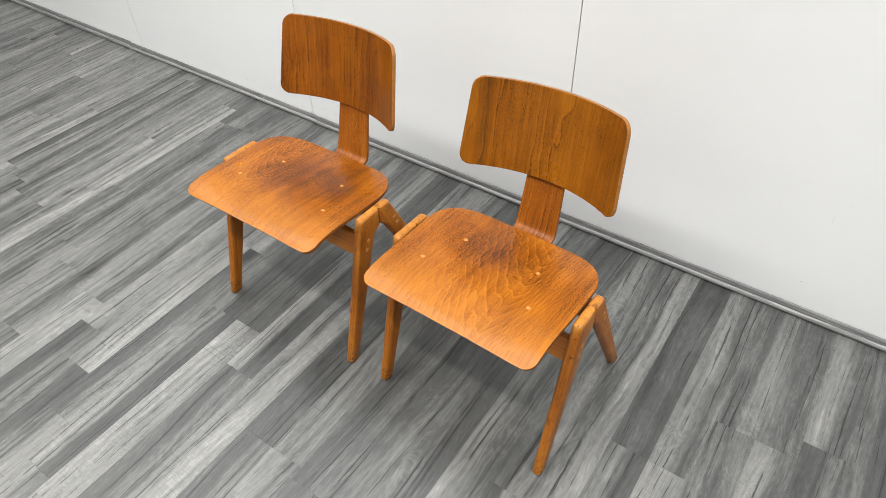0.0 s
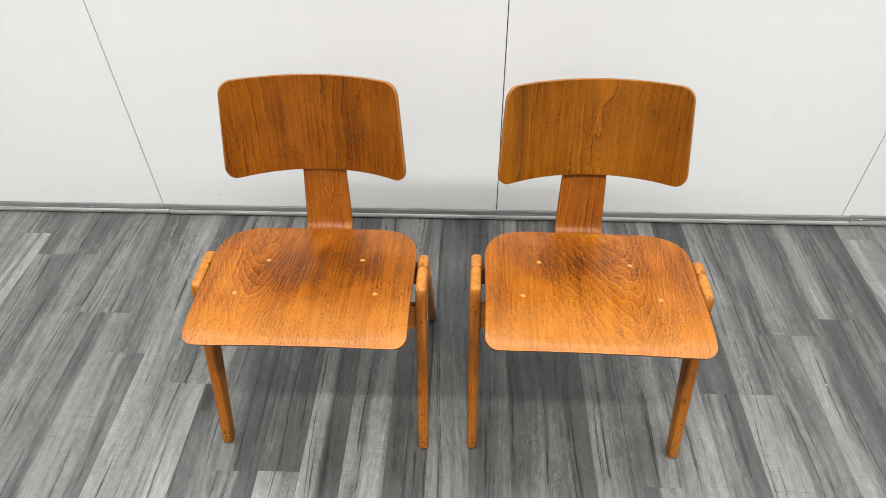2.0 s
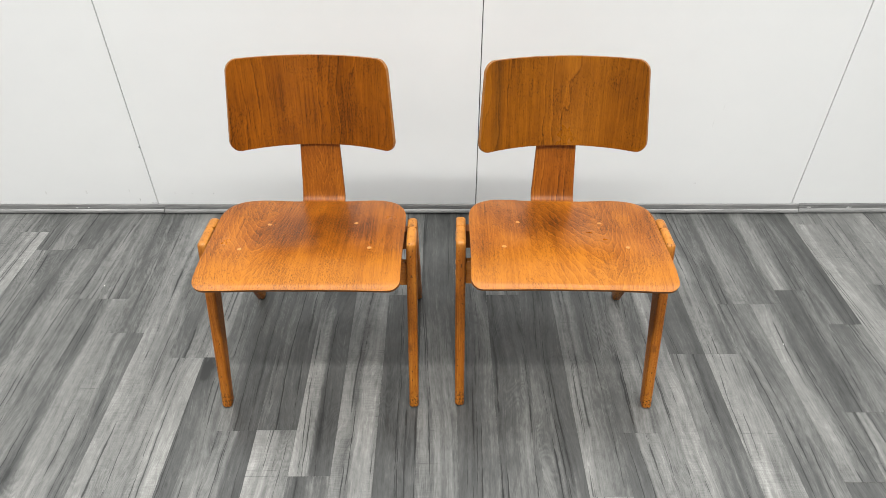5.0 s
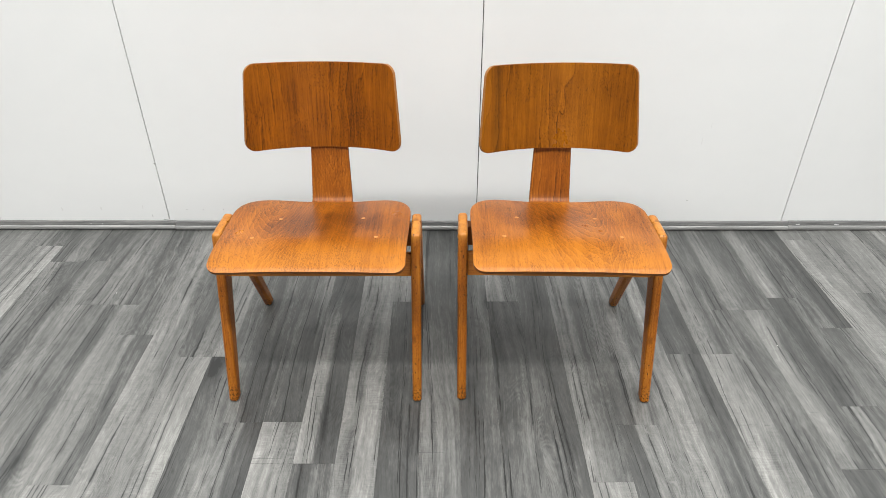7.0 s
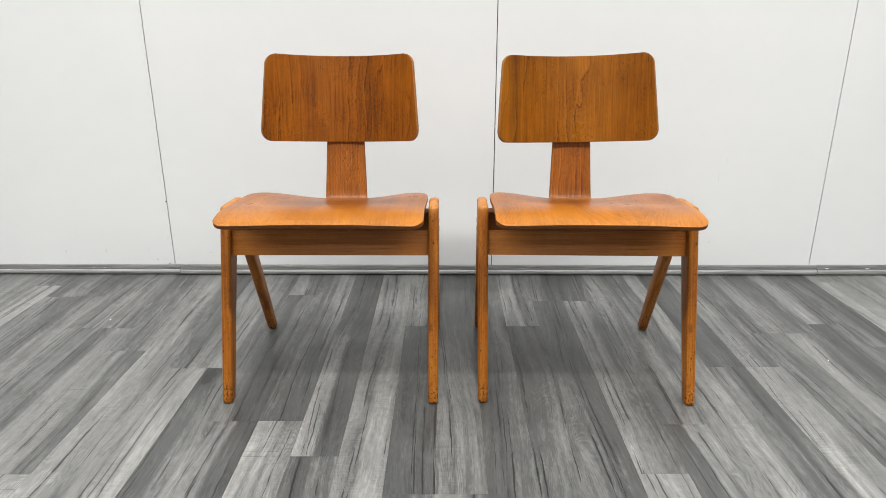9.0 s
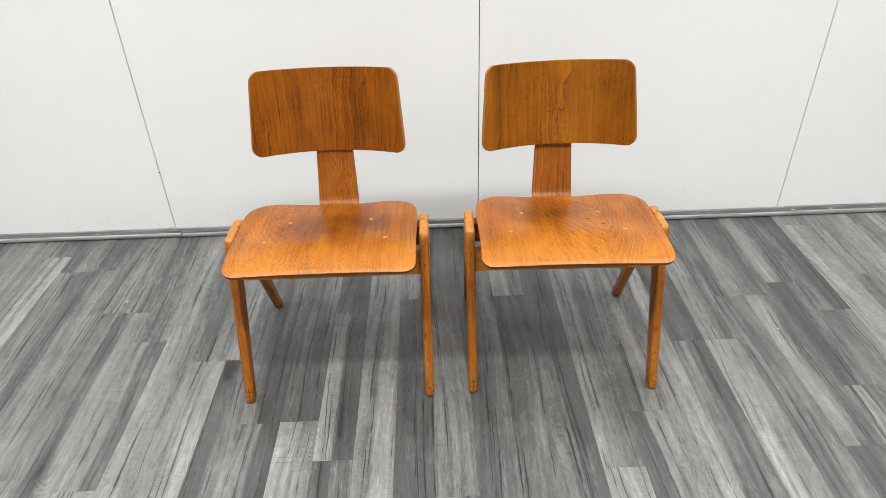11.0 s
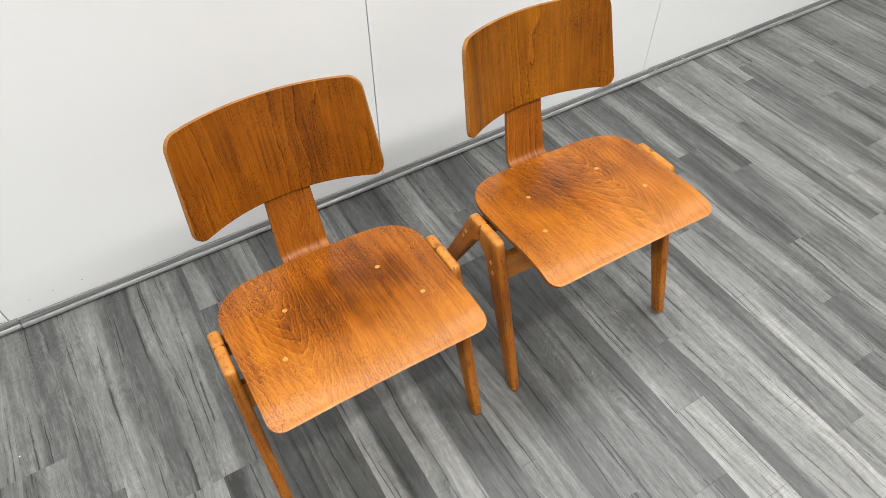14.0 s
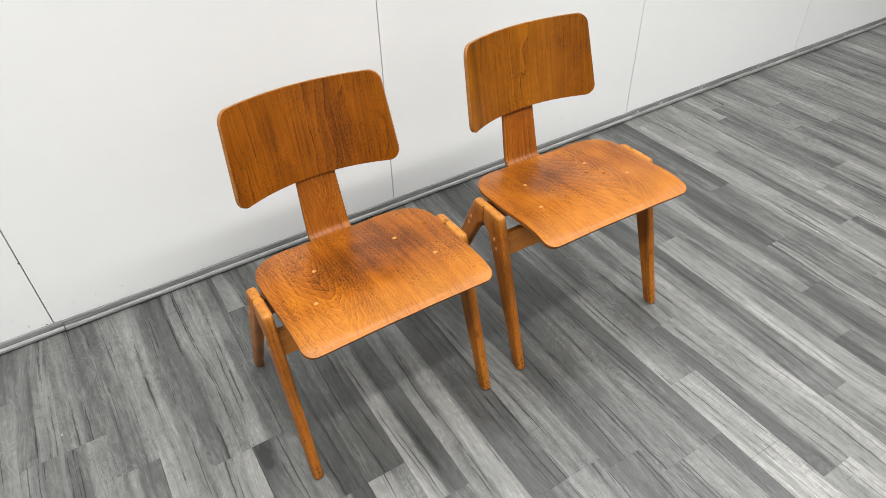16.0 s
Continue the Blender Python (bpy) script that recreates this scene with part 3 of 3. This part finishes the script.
def back_mesh(grow):
    vs = [0.15 * (1 - math.cos(math.pi / 2 * i / 9)) for i in range(10)] + [0.15 + 0.72 * i / 8 for i in range(1, 8)] + [0.87 + 0.13 * math.sin(math.pi / 2 * i / 9) for i in range(10)]
    n = 30
    return sheet([[back_point(back_half(v, grow) * (2 * i / n - 1), v) for i in range(n + 1)] for v in vs])


POST = [(0.084, 0.3825), (0.150, 0.3830), (0.205, 0.3840), (0.260, 0.3850), (0.295, 0.3845), (0.318, 0.3835), (0.334, 0.3845), (0.346, 0.3900), (0.3530, 0.4010),
        (0.3575, 0.4170), (0.3660, 0.4550), (0.3745, 0.4950), (0.3830, 0.5360), (0.3945, 0.6000), (0.4035, 0.6500), (0.4115, 0.6950)]


def post_mesh():
    """The bent ply strip that runs under the seat and up to carry the back."""
    rows = []
    for y, z in POST:
        w = 0.0535 if z < 0.40 or y < 0.34 else 0.0535 - 0.0115 * (z - 0.40) / 0.295
        rows.append([(w * (2 * i / 6 - 1), y, z) for i in range(7)])
    return sheet(rows)


def disc(place, normal, r, proud):
    """A small round plug, slightly domed, set into a face."""
    bm = bmesh.new()
    bmesh.ops.create_cone(bm, cap_ends=True, segments=16, radius1=r, radius2=r * 0.82, depth=0.004)
    turn = Vector((0, 0, 1)).rotation_difference(Vector(normal)).to_matrix().to_4x4()
    bmesh.ops.transform(bm, matrix=Matrix.Translation(Vector(place) + Vector(normal).normalized() * (proud - 0.002)) @ turn, verts=bm.verts)
    return bm


FRONT_LEG = round_profile([(-0.0140, 0.0, 0.009), (0.0955, 0.4200, 0.016), (0.1000, 0.4365, 0.014), (0.1660, 0.4340, 0), (0.1660, 0.3830, 0.0), (0.1420, 0.3650, 0.022), (0.0180, 0.0, 0.009)])
REAR_LEG = round_profile([(0.1665, 0.3830, 0.0), (0.1665, 0.4340, 0.0), (0.2075, 0.4315, 0.014), (0.4190, 0.0, 0.008), (0.3870, 0.0, 0.008), (0.1840, 0.3700, 0.020)])


def tilted_bar(yz0, yz1, thick, x0, x1, bevel):
    """A board across the chair whose section leans from yz0 up to yz1."""
    a, b = Vector(yz0), Vector(yz1)
    n = Vector((b.y - a.y, a.x - b.x)).normalized() * thick
    return prism([tuple(a), tuple(b), tuple(b + n), tuple(a + n)], x0, x1, bevel, 2)


LEG_X, LEG_T = 0.2340, 0.0230


def lean_in(bm, by):
    """Leans a leg sideways, by so many metres at its top."""
    for v in bm.verts:
        v.co.x += by * v.co.z / 0.44
    return bm


def chair(label, m, seat_mat, back_mat, post_mat, plugs, seat_dx, back_pose, grow, leans, post_dx):
    ob = tagged(new("chair"), label, "chair", "pair of plywood chairs")
    ob.matrix_world = m
    seat = thicken(part("seat", seat_mesh(), [seat_mat, M["edge"]], ob, "dished plywood seat with a rolled front edge", 60), 0.0095, 0.0009)
    seat.location.x = seat_dx
    for x, y in plugs:
        x -= seat_dx
        z = seat_top(x, y)
        nrm = Vector((-(seat_top(x + 0.004, y) - seat_top(x - 0.004, y)) / 0.008, -(seat_top(x, y + 0.004) - seat_top(x, y - 0.004)) / 0.008, 1)).normalized()
        part("plug", disc((x, y, z), nrm, 0.0058, 0.0005), M["plug"], seat, "small pale round wooden plug")
    back = thicken(part("backrest", back_mesh(grow), [back_mat, M["ply"]], ob, "curved plywood backrest with rounded corners", 60), 0.0085, 0.0034)
    back.matrix_local = back_pose
    thicken(part("back_post", post_mesh(), [post_mat, M["edge"]], ob, "bent plywood strip carrying the back", 60), 0.0095, 0.0026).location = (post_dx, -0.002, 0)
    for side, lean in zip((-1, 1), leans):
        x0, x1 = side * LEG_X - LEG_T / 2, side * LEG_X + LEG_T / 2
        for name, prof, marks in (("front_leg", FRONT_LEG, ((0.1155, 0.3660), (0.1065, 0.3420))), ("rear_leg", REAR_LEG, ((0.2190, 0.3710), (0.2290, 0.3470)))):
            leg = part(name, lean_in(rounded_board(prof, x0, x1, 0.0075, 0.0090), lean), M[name], ob, smooth=50)
            for y, z in marks:
                part("dowel", disc(((x1 if side > 0 else x0) + lean * z / 0.44, y, z), (side, 0, 0), 0.0062, 0.0008), M["plug"], leg, "round dowel end")
    inner = LEG_X - LEG_T / 2 + 0.003
    part("front_rail", tilted_bar((0.0873, 0.3255), (0.1020, 0.3795), 0.020, -inner, inner, 0.002), M["rail"], ob, "flat cross rail between the front legs")
    part("rear_rail", tilted_bar((0.2140, 0.3300), (0.1960, 0.3960), 0.020, -inner, inner, 0.002), M["rear_rail"], ob, "cross rail between the rear legs, coloured darker for the shade under the seat")
    return ob


def turned(dx, dy, degrees):
    """The backrest pushed aside by dx and tipped sideways about its middle."""
    return pose(dx, 0.39 + dy, 0.64, 0, degrees, 0) @ pose(0, -0.39, -0.64)


chair("honey-brown plywood chair with dark worn patch on the seat", pose(-0.2885, 0.0, 0.0), M["seat_a"], M["back_a"], M["post_a"],
      ((-0.097, 0.184), (0.104, 0.190), (-0.138, 0.071), (0.145, 0.077)), 0.0025, turned(0.001, 0.0, 0.0), 1.0, (0.003, 0.001), 0.005)
chair("honey-brown plywood chair with flame-figured seat and banded back", pose(0.2935, 0.0, 0.0, 0, 0, -1.3), M["seat_b"], M["back_b"], M["post_b"],
      ((-0.1045, 0.192), (0.0870, 0.193), (-0.1430, 0.078), (0.1280, 0.080)), -0.002, turned(-0.004, -0.006, -1.1), 1.012, (-0.004, -0.004), -0.005)


# ---- floor strips ----
STRIP, STRIP_X = 0.0972, -0.045
ENDS = {-25: (0.636,), -21: (0.236,), -18: (-0.020,), -17: (0.779,), -16: (-0.10,), -15: (0.388, -0.10), -13: (0.623, 0.116), -12: (0.628,), -11: (0.390,),
        -10: (0.390, -0.468), -9: (0.25, -0.26), -8: (-0.333,), -7: (0.157, -0.438), -6: (0.158,), -5: (0.640, -0.079), -4: (-0.077, -0.712), -3: (-0.202,), -2: (), -1: (0.405, -0.314),
        0: (-0.314,), 1: (-0.346,), 2: (0.406, -0.42), 3: (0.594, -0.42), 4: (0.594, -0.254), 5: (-0.087,), 6: (), 7: (0.168,), 8: (0.168,), 9: (0.364, -0.386), 10: (0.365,),
        13: (0.760,), 15: (0.075,), 16: (0.615,), 17: (0.694, 0.134), 21: (0.607,)}
# tones of the strips' pieces, from the wall outwards: left and right, and left and right again where the other end differs; dark, medium, light, bright
# some dark pieces by the chairs also hold the chairs' shade in their tone
TONES = {-12: "mm ml", -11: "ml lm", -10: "lm ml mm", -9: "ml lm bb", -8: "lmbl dm", -7: "ml lb md", -6: "lm dmdl", -5: "lm dmmd ld", -4: "mlmd bl", -3: "ddbd dm", -2: "lllb", -1: "lm dd dm",
         0: "ddlm lm", 1: "dm dm", 2: "lm ddmm ml", 3: "md ddmd ld", 4: "dm lmlm bb", 5: "lmml dl", 6: "mllb", 7: "dd mdmm", 8: "lm bl", 9: "ml mm dm", 10: "mm lm dm", 11: "lm dm", 12: "md ml", 13: "ll bl"}
LEVEL = {"d": 0.214, "m": 0.330, "l": 0.434, "b": 0.522}
rng = random.Random(11)


def strip_mesh(length):
    """One strip, top edges barely eased."""
    w, h, e = STRIP / 2 - 0.00005, 0.0075, 0.0002
    l = length / 2 - 0.0001
    bm = bmesh.new()
    rings = [[(-w, -l, -h), (w, -l, -h), (w, l, -h), (-w, l, -h)], [(-w, -l, -e), (w, -l, -e), (w, l, -e), (-w, l, -e)], [(-w + e, -l + e, 0), (w - e, -l + e, 0), (w - e, l - e, 0), (-w + e, l - e, 0)]]
    vs = [[bm.verts.new(p) for p in r] for r in rings]
    bm.faces.new(vs[2])
    for lo, hi in zip(vs, vs[1:]):
        for i in range(4):
            bm.faces.new((lo[i], lo[(i + 1) % 4], hi[(i + 1) % 4], hi[i]))
    return bm


for k in range(-37, 36):
    near_y = -1.10
    ends = list(ENDS.get(k, ()))
    if k not in ENDS:
        ends = [rng.uniform(0.25, 0.75)]
    while ends and ends[-1] > near_y + 0.95:
        ends.append(ends[-1] - rng.uniform(0.45, 0.85))
    if not ends:
        ends = [-0.60 - rng.uniform(0, 0.2)]
    ys = [WALL_Y - 0.004] + ends + [near_y]
    tones = TONES.get(k, "").split()
    for i, (y1, y0) in enumerate(zip(ys, ys[1:])):
        if y1 - y0 < 0.02:
            continue
        pair = tones[i] if i < len(tones) else rng.choice(("ml", "lm", "lm", "ml", "bl", "lb", "ll"))
        tone = [LEVEL[c] + rng.uniform(-0.025, 0.025) for c in (pair if len(pair) == 4 else pair * 2)]
        plank = part("plank", strip_mesh(y1 - y0), M["floor"], floor, smooth=0)
        plank.location = (STRIP_X + (k + 0.5) * STRIP, (y0 + y1) / 2, 0)
        plank.color = tone


# the rest of the floor, out to the walls, in three tones
def plank_field(tone):
    """All further strips of one tone."""
    verts, faces = [], []
    w, e = STRIP / 2 - 0.00005, 0.0002
    for k, y0, y1 in FIELD[tone]:
        x = STRIP_X + (k + 0.5) * STRIP
        n = len(verts)
        verts.extend((x + sx * (w - i), (y0 + i) if sy < 0 else (y1 - i), z) for z, i in ((-0.0075, 0.0), (-e, 0.0), (0.0, e)) for sx, sy in ((-1, -1), (1, -1), (1, 1), (-1, 1)))
        faces.append((n + 8, n + 9, n + 10, n + 11))
        faces.extend((n + r + i, n + r + (i + 1) % 4, n + r + 4 + (i + 1) % 4, n + r + 4 + i) for r in (0, 4) for i in range(4))
    mesh = bpy.data.meshes.new("plank_field")
    mesh.from_pydata(verts, [], faces)
    mesh.materials.append(M["floor"])
    ob = new("plank_field", mesh)
    ob.parent = floor
    ob.color = [LEVEL[tone]] * 4
    tagged(ob, kind="stuff")


FIELD = {"d": [], "m": [], "l": []}
for k in range(math.ceil((-SIDE - STRIP_X) / STRIP), math.floor((SIDE - STRIP_X) / STRIP)):
    y = -1.1003 if -37 <= k < 36 else WALL_Y - 0.004
    while y > FRONT_Y + 0.01:
        y0 = max(y - rng.uniform(0.45, 1.2), FRONT_Y + 0.002)
        FIELD[rng.choice("dmmll")].append((k, y0, y - 0.0002))
        y = y0
for tone in FIELD:
    plank_field(tone)


# ---- crumbs on the floor ----
for x, y in ((-1.013, 0.448), (0.962, 0.2035), (1.223, -0.069)):
    bm = bmesh.new()
    bmesh.ops.create_icosphere(bm, subdivisions=1, radius=0.0016)
    for v in bm.verts:
        v.co *= chips.uniform(0.7, 1.2)
        v.co.z = max(v.co.z * 0.7, -0.0006)
    crumb = tagged(part("crumb", bm, M["flake"], smooth=0), "tiny white paint crumb on the grey floor", "debris", "crumbs on the floor")
    crumb.location = (x, y, 0.0007)
